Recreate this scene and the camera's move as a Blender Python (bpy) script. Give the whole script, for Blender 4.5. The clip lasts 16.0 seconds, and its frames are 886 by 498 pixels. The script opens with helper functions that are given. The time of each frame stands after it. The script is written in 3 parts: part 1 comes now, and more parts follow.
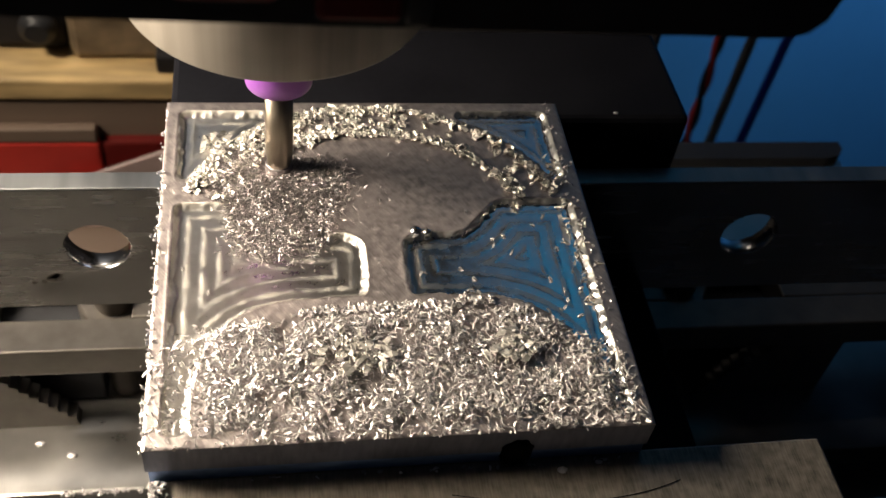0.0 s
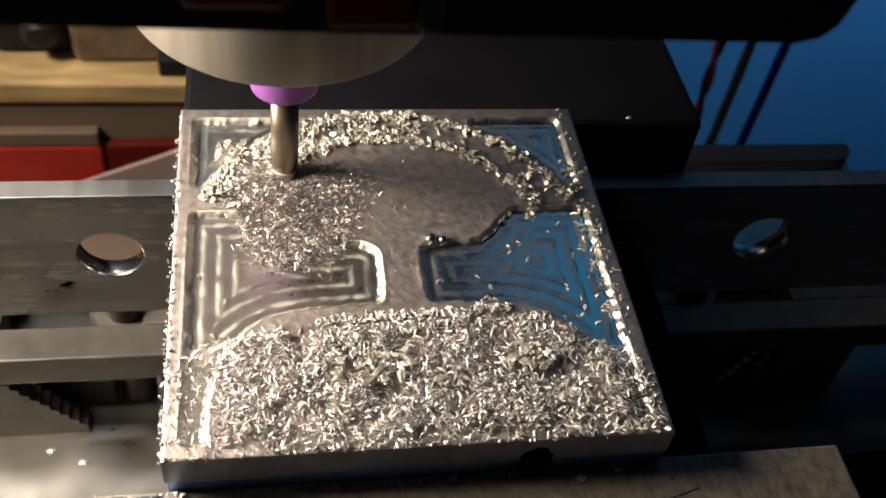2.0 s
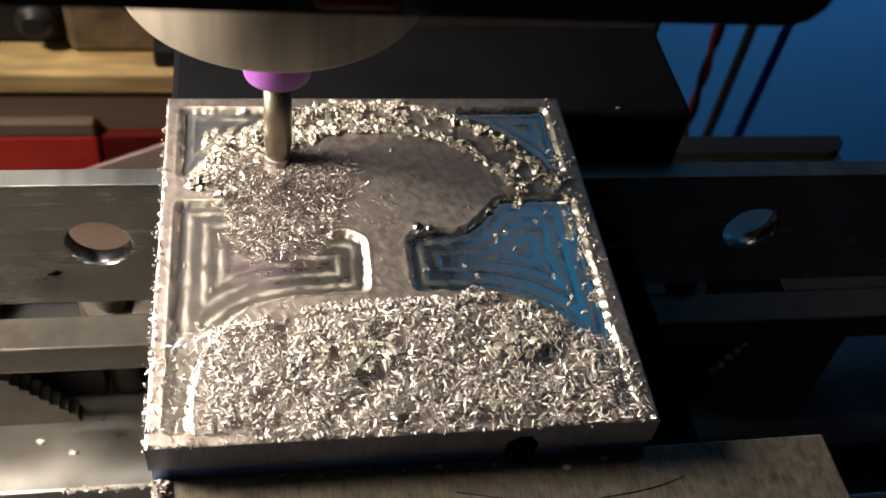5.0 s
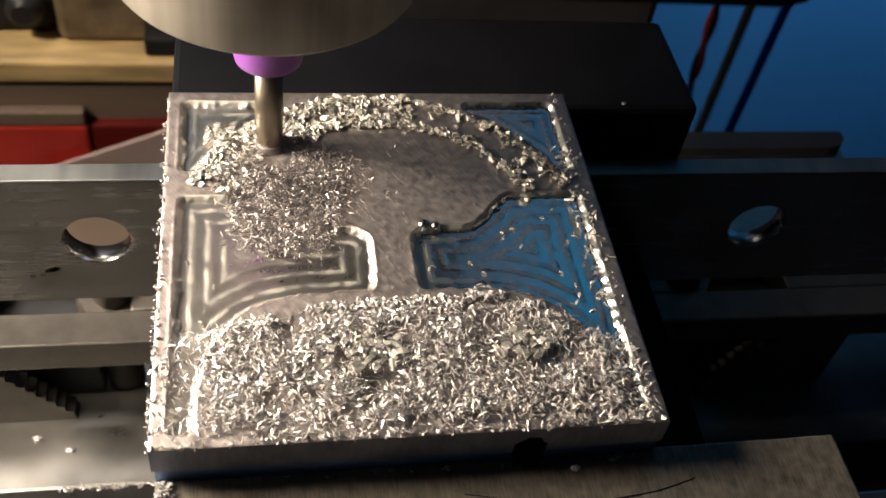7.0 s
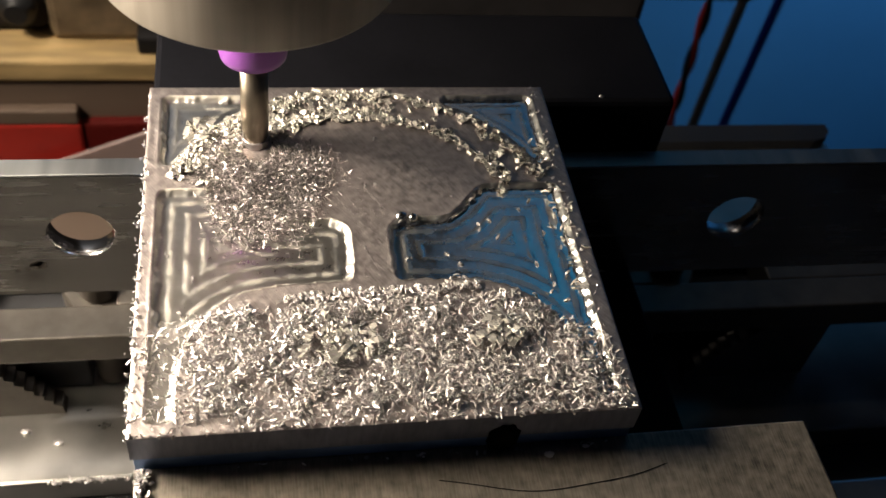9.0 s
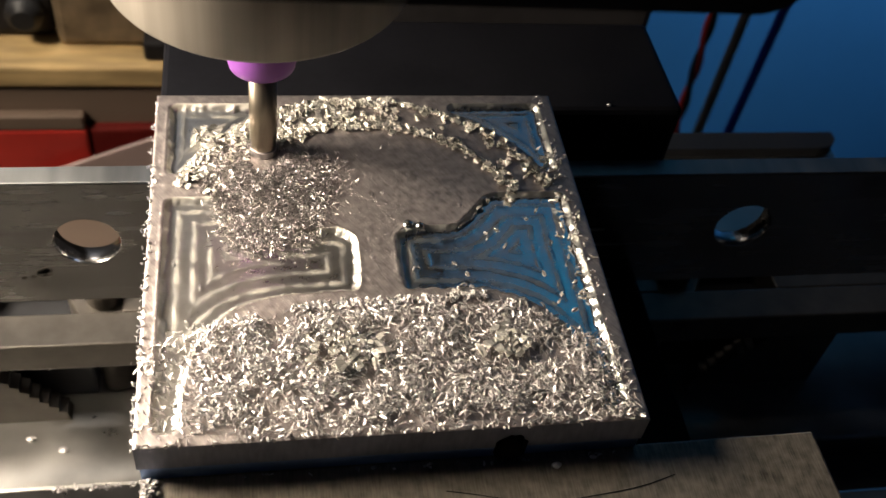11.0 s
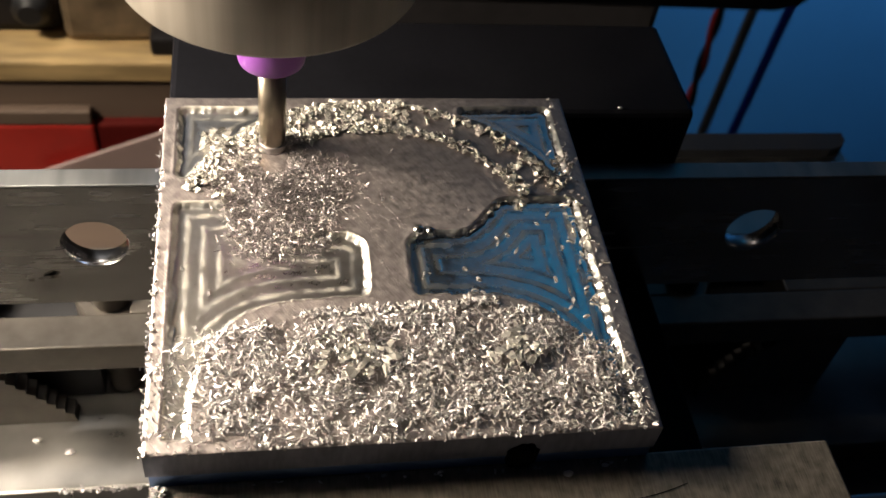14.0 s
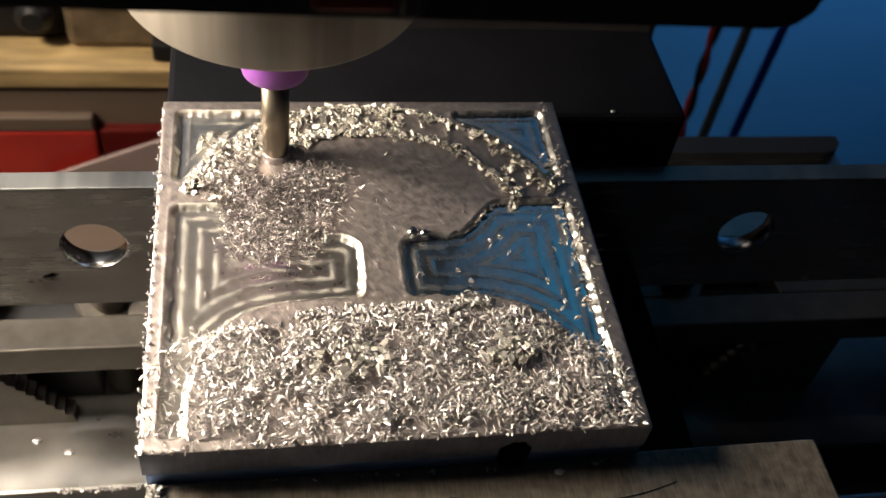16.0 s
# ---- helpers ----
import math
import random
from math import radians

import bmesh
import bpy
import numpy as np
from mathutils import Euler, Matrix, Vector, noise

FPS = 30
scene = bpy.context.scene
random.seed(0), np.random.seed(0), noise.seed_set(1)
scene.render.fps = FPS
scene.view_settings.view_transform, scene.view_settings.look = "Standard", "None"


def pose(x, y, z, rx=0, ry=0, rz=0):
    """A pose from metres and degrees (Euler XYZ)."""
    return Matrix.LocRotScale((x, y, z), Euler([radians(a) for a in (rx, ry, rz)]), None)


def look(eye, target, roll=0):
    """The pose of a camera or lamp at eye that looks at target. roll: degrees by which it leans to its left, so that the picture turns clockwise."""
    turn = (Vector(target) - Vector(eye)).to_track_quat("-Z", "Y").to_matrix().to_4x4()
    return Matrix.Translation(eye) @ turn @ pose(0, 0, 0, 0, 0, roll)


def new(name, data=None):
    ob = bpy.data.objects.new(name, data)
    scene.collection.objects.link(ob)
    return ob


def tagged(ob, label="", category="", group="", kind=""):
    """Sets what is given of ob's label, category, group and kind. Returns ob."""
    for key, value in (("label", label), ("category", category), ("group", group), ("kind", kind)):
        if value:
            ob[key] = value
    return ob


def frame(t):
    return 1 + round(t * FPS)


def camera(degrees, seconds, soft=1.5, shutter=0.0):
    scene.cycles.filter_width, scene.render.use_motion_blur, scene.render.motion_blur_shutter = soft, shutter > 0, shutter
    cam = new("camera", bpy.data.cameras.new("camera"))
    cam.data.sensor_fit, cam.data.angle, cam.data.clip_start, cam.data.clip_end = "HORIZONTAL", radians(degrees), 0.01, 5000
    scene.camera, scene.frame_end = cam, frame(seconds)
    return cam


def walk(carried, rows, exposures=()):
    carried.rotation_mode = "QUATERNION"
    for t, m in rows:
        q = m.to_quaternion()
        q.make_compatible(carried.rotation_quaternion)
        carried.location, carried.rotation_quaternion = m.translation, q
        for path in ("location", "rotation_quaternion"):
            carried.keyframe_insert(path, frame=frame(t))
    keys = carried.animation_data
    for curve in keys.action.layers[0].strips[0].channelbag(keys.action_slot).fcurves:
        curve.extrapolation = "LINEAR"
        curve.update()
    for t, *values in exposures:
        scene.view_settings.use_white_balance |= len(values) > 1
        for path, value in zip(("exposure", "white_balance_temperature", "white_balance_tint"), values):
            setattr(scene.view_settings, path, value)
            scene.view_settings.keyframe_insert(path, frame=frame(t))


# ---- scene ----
MM = 0.001

# seconds, camera place (m) and turn (degrees), shift of the milling table along x and y (mm)
PATH = [
    (0.0, 0.01181, -0.10145, 0.08400, 42.590, -6.475, -7.550, 0.00, 0.00),
    (0.5, 0.01159, -0.10152, 0.08416, 42.481, -6.477, -7.684, 0.26, -0.44),
    (1.0, 0.01135, -0.10155, 0.08417, 42.444, -6.375, -7.680, 0.27, -0.75),
    (1.5, 0.01107, -0.10095, 0.08400, 42.494, -6.268, -7.665, 0.66, -0.05),
    (2.0, 0.01119, -0.10096, 0.08406, 42.639, -6.289, -7.710, 1.04, -0.52),
    (2.5, 0.01159, -0.10134, 0.08402, 42.742, -6.388, -7.842, 0.80, -0.85),
    (3.0, 0.01193, -0.10185, 0.08411, 42.604, -6.548, -7.933, 0.42, -0.86),
    (3.5, 0.01186, -0.10170, 0.08421, 42.478, -6.625, -7.834, 0.16, -0.72),
    (4.0, 0.01151, -0.10166, 0.08420, 42.391, -6.379, -7.695, 0.01, -0.72),
    (6.5, 0.01210, -0.10167, 0.08282, 42.006, -6.721, -7.884, 1.40, -1.47),
    (7.0, 0.01179, -0.10160, 0.08271, 41.922, -6.867, -7.934, 1.65, -2.32),
    (7.5, 0.01244, -0.10221, 0.08259, 41.980, -6.992, -7.997, 0.83, -2.39),
    (8.0, 0.01299, -0.10305, 0.08299, 41.936, -7.020, -8.256, 0.81, -1.97),
    (8.5, 0.01312, -0.10320, 0.08360, 41.821, -6.827, -8.307, 0.89, -2.00),
    (11.0, 0.01263, -0.10238, 0.08377, 42.042, -6.663, -7.995, 0.75, -1.84),
    (11.5, 0.01264, -0.10227, 0.08355, 42.153, -6.690, -7.911, 0.70, -2.03),
    (12.0, 0.01281, -0.10271, 0.08376, 42.121, -6.650, -7.910, 0.44, -2.09),
    (12.5, 0.01219, -0.10240, 0.08359, 41.932, -6.514, -7.839, 0.47, -2.16),
    (13.0, 0.01159, -0.10226, 0.08390, 41.809, -6.447, -7.573, 0.95, -2.42),
    (13.5, 0.01203, -0.10242, 0.08357, 41.784, -6.469, -7.585, 1.21, -2.99),
    (14.0, 0.01210, -0.10234, 0.08366, 41.791, -6.625, -7.696, 0.76, -3.25),
    (14.5, 0.01209, -0.10240, 0.08376, 41.783, -6.723, -7.764, 0.37, -2.93),
    (15.0, 0.01215, -0.10262, 0.08406, 41.863, -6.674, -7.799, 0.28, -2.51),
    (15.5, 0.01175, -0.10241, 0.08464, 41.880, -6.543, -7.750, 0.09, -2.00),
    (16.0, 0.01179, -0.10234, 0.08482, 41.964, -6.594, -7.688, -0.04, -2.01),
]
cam = camera(47.2, 16.0, soft=1.5)
cam.data.dof.use_dof = True
cam.data.dof.focus_distance = 0.112
cam.data.dof.aperture_fstop = 54.0
walk(cam, [(t, pose(x, y, z, rx, ry, rz)) for t, x, y, z, rx, ry, rz, _, _ in PATH], exposures=[(0, 0.0), (16, 0.0)])

# ---------------------------------------------------------------- light
world = bpy.data.worlds.new("room_air")
scene.world = world
world.use_nodes = True
world.node_tree.nodes["Background"].inputs[0].default_value = (0.25, 0.45, 0.8, 1)
world.node_tree.nodes["Background"].inputs[1].default_value = 0.004


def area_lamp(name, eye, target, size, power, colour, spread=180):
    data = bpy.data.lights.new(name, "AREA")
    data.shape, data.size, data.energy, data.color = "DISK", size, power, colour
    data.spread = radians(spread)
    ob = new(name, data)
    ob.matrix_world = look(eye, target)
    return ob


area_lamp("work_lamp", (-0.078, -0.011, 0.05), (-0.02, -0.032, 0), 0.056, 0.285, (1.0, 0.87, 0.7), 112)
# Added fill, stands in for daylight on the blue wall.
area_lamp("wall_fill", (0.62, 0.17, -0.1), (0.6, 0.65, -0.2), 0.3, 0.5, (0.6, 0.82, 1.0), 120)
# Added fill: brightens the grey wall that the milled pockets mirror.
area_lamp("room_fill", (-0.25, 0.30, 0.95), (-0.15, 0.65, 0.55), 0.3, 3.8, (1.0, 0.92, 0.84))
# Added fill for the objects on the bench, which the work lamp misses.
area_lamp("bench_fill", (-0.3, -0.05, 0.35), (-0.07, 0.15, -0.11), 0.1, 0.19, (1.0, 0.86, 0.68), 46)

# ---------------------------------------------------------------- materials


def material(name, colour, rough=0.5, metal=0.0, vary=0.15, scale=400.0, bump=0.0, bump_scale=None, stretch=(1, 1, 1), turn=0.0, rough_vary=0.1, tint=None, island=False, spec=0.5):
    m = bpy.data.materials.new(name)
    m.use_nodes = True
    n, l = m.node_tree.nodes, m.node_tree.links
    b = n["Principled BSDF"]
    b.inputs["Metallic"].default_value = metal
    b.inputs["Specular IOR Level"].default_value = spec
    co = n.new("ShaderNodeTexCoord")
    mp = n.new("ShaderNodeMapping")
    mp.vector_type = "TEXTURE"
    mp.inputs["Scale"].default_value = [1 / q for q in stretch]
    mp.inputs["Rotation"].default_value = (0, 0, radians(turn))
    l.new(co.outputs["Object"], mp.inputs[0])
    fine = n.new("ShaderNodeTexNoise")
    fine.inputs["Scale"].default_value, fine.inputs["Detail"].default_value = scale, 6
    l.new(mp.outputs[0], fine.inputs[0])
    broad = n.new("ShaderNodeTexNoise")
    broad.inputs["Scale"].default_value, broad.inputs["Detail"].default_value = scale * 0.13, 3
    l.new(co.outputs["Object"], broad.inputs[0])
    mix = n.new("ShaderNodeMath")
    mix.operation = "MULTIPLY_ADD"
    mix.inputs[1].default_value = 0.5
    l.new(fine.outputs[0], mix.inputs[0])
    half = n.new("ShaderNodeMath")
    half.operation = "MULTIPLY"
    half.inputs[1].default_value = 0.5
    l.new(broad.outputs[0], half.inputs[0])
    l.new(half.outputs[0], mix.inputs[2])
    ramp = n.new("ShaderNodeMapRange")
    ramp.inputs["From Min"].default_value, ramp.inputs["From Max"].default_value = 0.3, 0.7
    ramp.inputs["To Min"].default_value, ramp.inputs["To Max"].default_value = 0, 1
    l.new(mix.outputs[0], ramp.inputs[0])
    col = n.new("ShaderNodeMix")
    col.data_type = "RGBA"
    dark = [c * (1 - vary) for c in colour]
    light = tint or [min(1, c * (1 + vary)) for c in colour]
    col.inputs[6].default_value, col.inputs[7].default_value = (*dark, 1), (*light, 1)
    l.new(ramp.outputs[0], col.inputs[0])
    shade = col.outputs[2]
    if island:
        # each loose piece has its own shade
        geo = n.new("ShaderNodeNewGeometry")
        lo = n.new("ShaderNodeMapRange")
        lo.inputs["To Min"].default_value, lo.inputs["To Max"].default_value = 0.4, 1.08
        l.new(geo.outputs["Random Per Island"], lo.inputs[0])
        mul = n.new("ShaderNodeVectorMath")
        mul.operation = "SCALE"
        l.new(shade, mul.inputs[0])
        l.new(lo.outputs[0], mul.inputs["Scale"])
        shade = mul.outputs[0]
    l.new(shade, b.inputs["Base Color"])
    rr = n.new("ShaderNodeMapRange")
    rr.inputs["To Min"].default_value, rr.inputs["To Max"].default_value = max(0.02, rough - rough_vary), rough + rough_vary
    l.new(ramp.outputs[0], rr.inputs[0])
    l.new(rr.outputs[0], b.inputs["Roughness"])
    if bump:
        fb = fine
        if bump_scale:
            fb = n.new("ShaderNodeTexNoise")
            fb.inputs["Scale"].default_value, fb.inputs["Detail"].default_value = bump_scale, 4
            l.new(mp.outputs[0], fb.inputs[0])
        bu = n.new("ShaderNodeBump")
        bu.inputs["Strength"].default_value, bu.inputs["Distance"].default_value = 1.0, bump * MM
        l.new(fb.outputs[0], bu.inputs["Height"])
        l.new(bu.outputs[0], b.inputs["Normal"])
    return m


ALU_TOP = material("scratched_aluminium", (0.45, 0.4, 0.385), 0.5, 1, 0.4, 8000, 0.009, 8000, (0.06, 1, 1), -57)


def scored(m, scale, turn, depth):
    """Sparse long scores over a brushed face."""
    n, l = m.node_tree.nodes, m.node_tree.links
    b = n["Principled BSDF"]
    co, mp, tex, cut, bu = (n.new("ShaderNode" + k) for k in ("TexCoord", "Mapping", "TexNoise", "MapRange", "Bump"))
    mp.vector_type = "TEXTURE"
    mp.inputs["Scale"].default_value, mp.inputs["Rotation"].default_value = (25, 1, 1), (0, 0, radians(turn))
    tex.inputs["Scale"].default_value, tex.inputs["Detail"].default_value, tex.inputs["Distortion"].default_value = scale, 2, 0.0
    cut.inputs["From Min"].default_value, cut.inputs["From Max"].default_value = 0.6, 0.7
    bu.inputs["Distance"].default_value = depth * MM
    l.new(co.outputs["Object"], mp.inputs[0])
    l.new(mp.outputs[0], tex.inputs[0])
    l.new(tex.outputs[0], cut.inputs[0])
    l.new(cut.outputs[0], bu.inputs["Height"])
    l.new(b.inputs["Normal"].links[0].from_socket, bu.inputs["Normal"])
    l.new(bu.outputs[0], b.inputs["Normal"])


scored(ALU_TOP, 11000, -52, 0.008)
scored(ALU_TOP, 9000, -64, 0.008)
ALU_POCKET = material("milled_aluminium", (0.74, 0.73, 0.72), 0.21, 1, 0.2, 900, 0.005, 3500, rough_vary=0.06)


def burnished(m, rough, colour):
    """Rougher, paler bands where the cutter's passes overlap: the mesh's own burnish value blends them in."""
    n, l = m.node_tree.nodes, m.node_tree.links
    b = n["Principled BSDF"]
    at = n.new("ShaderNodeAttribute")
    at.attribute_name = "burnish"
    for name, value in (("Roughness", rough), ("Base Color", colour)):
        mix = n.new("ShaderNodeMix")
        k = (2, 3) if name == "Roughness" else (6, 7)
        mix.data_type = "FLOAT" if name == "Roughness" else "RGBA"
        l.new(b.inputs[name].links[0].from_socket, mix.inputs[k[0]])
        mix.inputs[k[1]].default_value = value
        l.new(at.outputs["Fac"], mix.inputs[0])
        l.new(mix.outputs[0 if name == "Roughness" else 2], b.inputs[name])


burnished(ALU_POCKET, 0.6, (0.6, 0.57, 0.51, 1))
# Side faces: their shade and bluish cast are put into the colour.
ALU_SIDE = material("sawn_shaded_aluminium", (0.21, 0.225, 0.29), 0.5, 0.5, 0.45, 1500, 0.01, 2500, (1, 1, 0.2))
# Lower strip: the blue it reflects is painted as base colour.
SIDE_LOW = material("blue_reflection_aluminium", (0.16, 0.26, 0.5), 0.4, 0.7, 0.4, 800, 0.01, 2500, (0.2, 1, 1))
CHIP = material("bright_chip", (0.74, 0.7, 0.69), 0.52, 0.72, 0.1, 900, rough_vary=0.14, island=True)
CHIP_FINE = material("fine_chip", (0.45, 0.405, 0.4), 0.45, 0.85, 0.3, 900, rough_vary=0.14, island=True)
FOIL = material("crumpled_foil_chip", (0.73, 0.69, 0.63), 0.5, 0.7, 0.08, 900, rough_vary=0.14, island=True)
JAW = material("ground_steel", (0.235, 0.205, 0.17), 0.46, 0.7, 0.5, 6000, 0.012, 6000, (1, 0.07, 1))
# Near-black colour carries the spindle's shade on the rear jaw.
JAW_SHADED = material("shaded_jaw_steel", (0.0075, 0.0075, 0.0095), 0.45, 0.0, 0.3, 900, 0.003, 900, spec=0.04)
BAR_STEEL = material("polished_steel", (0.43, 0.41, 0.39), 0.24, 1, 0.15, 900, 0.002, 2000, (0.05, 1, 1))
GROUND_EDGE = material("ground_edge", (0.27, 0.27, 0.265), 0.42, 1, 0.25, 500, 0.004, 3000, (1, 0.1, 1))
CLAMP_STEEL = material("oiled_steel", (0.12, 0.105, 0.09), 0.4, 0.5, 0.35, 300, 0.02, 600)
TABLE_STEEL = material("machined_iron", (0.5, 0.48, 0.45), 0.33, 1, 0.3, 120, 0.01, 400)
BLACK_IRON = material("blackened_iron", (0.03, 0.03, 0.033), 0.5, 0.3, 0.3, 300, 0.02, 600)
SPINDLE_STEEL = material("dark_turned_steel", (0.24, 0.212, 0.178), 0.5, 0.2, 0.45, 500, rough_vary=0.06, stretch=(1, 1, 0.02), spec=0.3)
CARBIDE = material("carbide_shank", (0.3, 0.255, 0.2), 0.38, 1, 0.35, 900, 0.004, 900, (1, 1, 0.2))
PURPLE = material("purple_plastic", (0.22, 0.062, 0.31), 0.5, 0, 0.08, 300)
BLACK_PAINT = material("black_paint", (0.026, 0.024, 0.025), 0.5, 0, 0.3, 200, 0.01, spec=0.08)
# Red of the head fittings; also paints the red box's shaded end.
HEAD_AND_SHADED_RED = material("head_and_shaded_red", (0.13, 0.012, 0.01), 0.5, 0, 0.3, 60, spec=0.15)
RED_PAINT = material("red_paint", (0.52, 0.035, 0.025), 0.45, 0, 0.3, 60)
WOOD = material("pine_board", (0.4, 0.28, 0.13), 0.6, 0, 0.95, 220, 0.1, None, (0.15, 1, 1))
BROWN = material("brown_board", (0.17, 0.12, 0.09), 0.65, 0, 0.35, 60, 0.1, None, (0.15, 1, 1))
TAN = material("tan_plastic", (0.22, 0.16, 0.1), 0.55, 0, 0.85, 110)
PINK_GREY = material("dusty_sheet", (0.42, 0.31, 0.29), 0.6, 0, 0.15, 60)
BLUE_WALL = material("blue_painted_wall", (0.05, 0.28, 0.68), 0.7, 0, 0.12, 8, 1.0, 60)
# Added glow that gives the milled pockets their blue reflection.
GLOW_PANE = bpy.data.materials.new("blue_glow_pane")
GLOW_PANE.use_nodes = True
pane = GLOW_PANE.node_tree.nodes["Principled BSDF"]
pane.inputs["Emission Color"].default_value, pane.inputs["Emission Strength"].default_value = (0.006, 0.26, 0.5, 1), 1.1
pane.inputs["Base Color"].default_value = (0.01, 0.04, 0.07, 1)
ROOM_WALL = material("dim_plaster", (0.24, 0.27, 0.32), 0.8, 0, 0.1, 8)
FLOOR_MAT = material("dark_floor", (0.08, 0.08, 0.09), 0.7, 0, 0.3, 8)
WIRE_RED = material("red_wire", (0.5, 0.04, 0.03), 0.4, 0, 0.1, 100)
WIRE_BLACK = material("black_wire", (0.015, 0.015, 0.02), 0.4, 0, 0.1, 100)
WIRE_BROWN = material("grey_brown_wire", (0.2, 0.18, 0.16), 0.45, 0, 0.1, 100)
WIRE_BLUE = material("dark_blue_wire", (0.015, 0.04, 0.5), 0.4, 0, 0.1, 100)
PUTTY = material("black_grease", (0.003, 0.003, 0.004), 0.75, 0, 0.3, 500, 0.1, spec=0.05)

# ---------------------------------------------------------------- builders (millimetres)
ON_TABLE = []


def mesh_of(name, bm, mat):
    bmesh.ops.recalc_face_normals(bm, faces=bm.faces)
    for v in bm.verts:
        v.co *= MM
    me = bpy.data.meshes.new(name)
    bm.to_mesh(me)
    bm.free()
    for m in mat if isinstance(mat, (list, tuple)) else [mat]:
        me.materials.append(m)
    return me


def part(name, bm, mat, parent, label=""):
    ob = new(name, mesh_of(name, bm, mat))
    ob.parent = parent
    return tagged(ob, label)


def thing(name, at, label, category, group="", kind="", table=False):
    """An Empty at the base of a thing; at in millimetres."""
    ob = new(name)
    ob.empty_display_size = 0.005
    ob.location = [c * MM for c in at]
    if table:
        ON_TABLE.append(ob)
    return tagged(ob, label, category, group, kind)


def solid(name, bm, mat, at, label, category, group="", kind="", table=False):
    ob = new(name, mesh_of(name, bm, mat))
    ob.location = [c * MM for c in at]
    if table:
        ON_TABLE.append(ob)
    return tagged(ob, label, category, group, kind)


def box(x0, x1, y0, y1, z0, z1, bevel=0.0, seg=2, bm=None):
    bm = bm or bmesh.new()
    made = bmesh.ops.create_cube(bm, size=1)["verts"]
    for v in made:
        v.co = Vector(((x0 + x1) / 2 + v.co.x * (x1 - x0), (y0 + y1) / 2 + v.co.y * (y1 - y0), (z0 + z1) / 2 + v.co.z * (z1 - z0)))
    if bevel:
        edges = {e for v in made for e in v.link_edges}
        bmesh.ops.bevel(bm, geom=list(edges), offset=bevel, segments=seg, affect="EDGES", profile=0.5)
    return bm


def lathe(profile, steps=64, bm=None, cx=0, cy=0):
    """A solid of revolution about z from (radius, z) pairs, bottom to top."""
    bm = bm or bmesh.new()
    rings = []
    for r, z in profile:
        rings.append([bm.verts.new((cx + r * math.cos(2 * math.pi * i / steps), cy + r * math.sin(2 * math.pi * i / steps), z)) for i in range(steps)])
    for a, b in zip(rings, rings[1:]):
        for i in range(steps):
            f = bm.faces.new((a[i], a[(i + 1) % steps], b[(i + 1) % steps], b[i]))
            f.smooth = True
    bm.faces.new(rings[0][::-1])
    bm.faces.new(rings[-1])
    return bm


def prism(outline, y0, y1, bm=None):
    """An outline in x and z, drawn out along y."""
    bm = bm or bmesh.new()
    a = [bm.verts.new((x, y0, z)) for x, z in outline]
    b = [bm.verts.new((x, y1, z)) for x, z in outline]
    bm.faces.new(a)
    bm.faces.new(b[::-1])
    for i in range(len(a)):
        j = (i + 1) % len(a)
        bm.faces.new((a[i], b[i], b[j], a[j]))
    return bm


def slab(outline, z0, z1, bevel=0.0):
    """An outline in x and y, drawn out along z."""
    bm = bmesh.new()
    a = [bm.verts.new((x, y, z0)) for x, y in outline]
    b = [bm.verts.new((x, y, z1)) for x, y in outline]
    bm.faces.new(a[::-1])
    bm.faces.new(b)
    for i in range(len(a)):
        j = (i + 1) % len(a)
        bm.faces.new((a[i], a[j], b[j], b[i]))
    if bevel:
        top = [e for e in bm.edges if all(v.co.z == z1 for v in e.verts)]
        bmesh.ops.bevel(bm, geom=top, offset=bevel, segments=2, affect="EDGES", profile=0.5)
    return bm


def tube(points, radius, steps=10, bm=None):
    """A round cable along points."""
    bm = bm or bmesh.new()
    pts = [Vector(p) for p in points]
    rings = []
    for i, p in enumerate(pts):
        way = (pts[min(i + 1, len(pts) - 1)] - pts[max(i - 1, 0)]).normalized()
        side = way.cross(Vector((0.3, 1, 0.2))).normalized()
        up = way.cross(side)
        rings.append([bm.verts.new(p + radius * (side * math.cos(2 * math.pi * k / steps) + up * math.sin(2 * math.pi * k / steps))) for k in range(steps)])
    for a, b in zip(rings, rings[1:]):
        for k in range(steps):
            bm.faces.new((a[k], a[(k + 1) % steps], b[(k + 1) % steps], b[k])).smooth = True
    bm.faces.new(rings[0][::-1])
    bm.faces.new(rings[-1])
    return bm


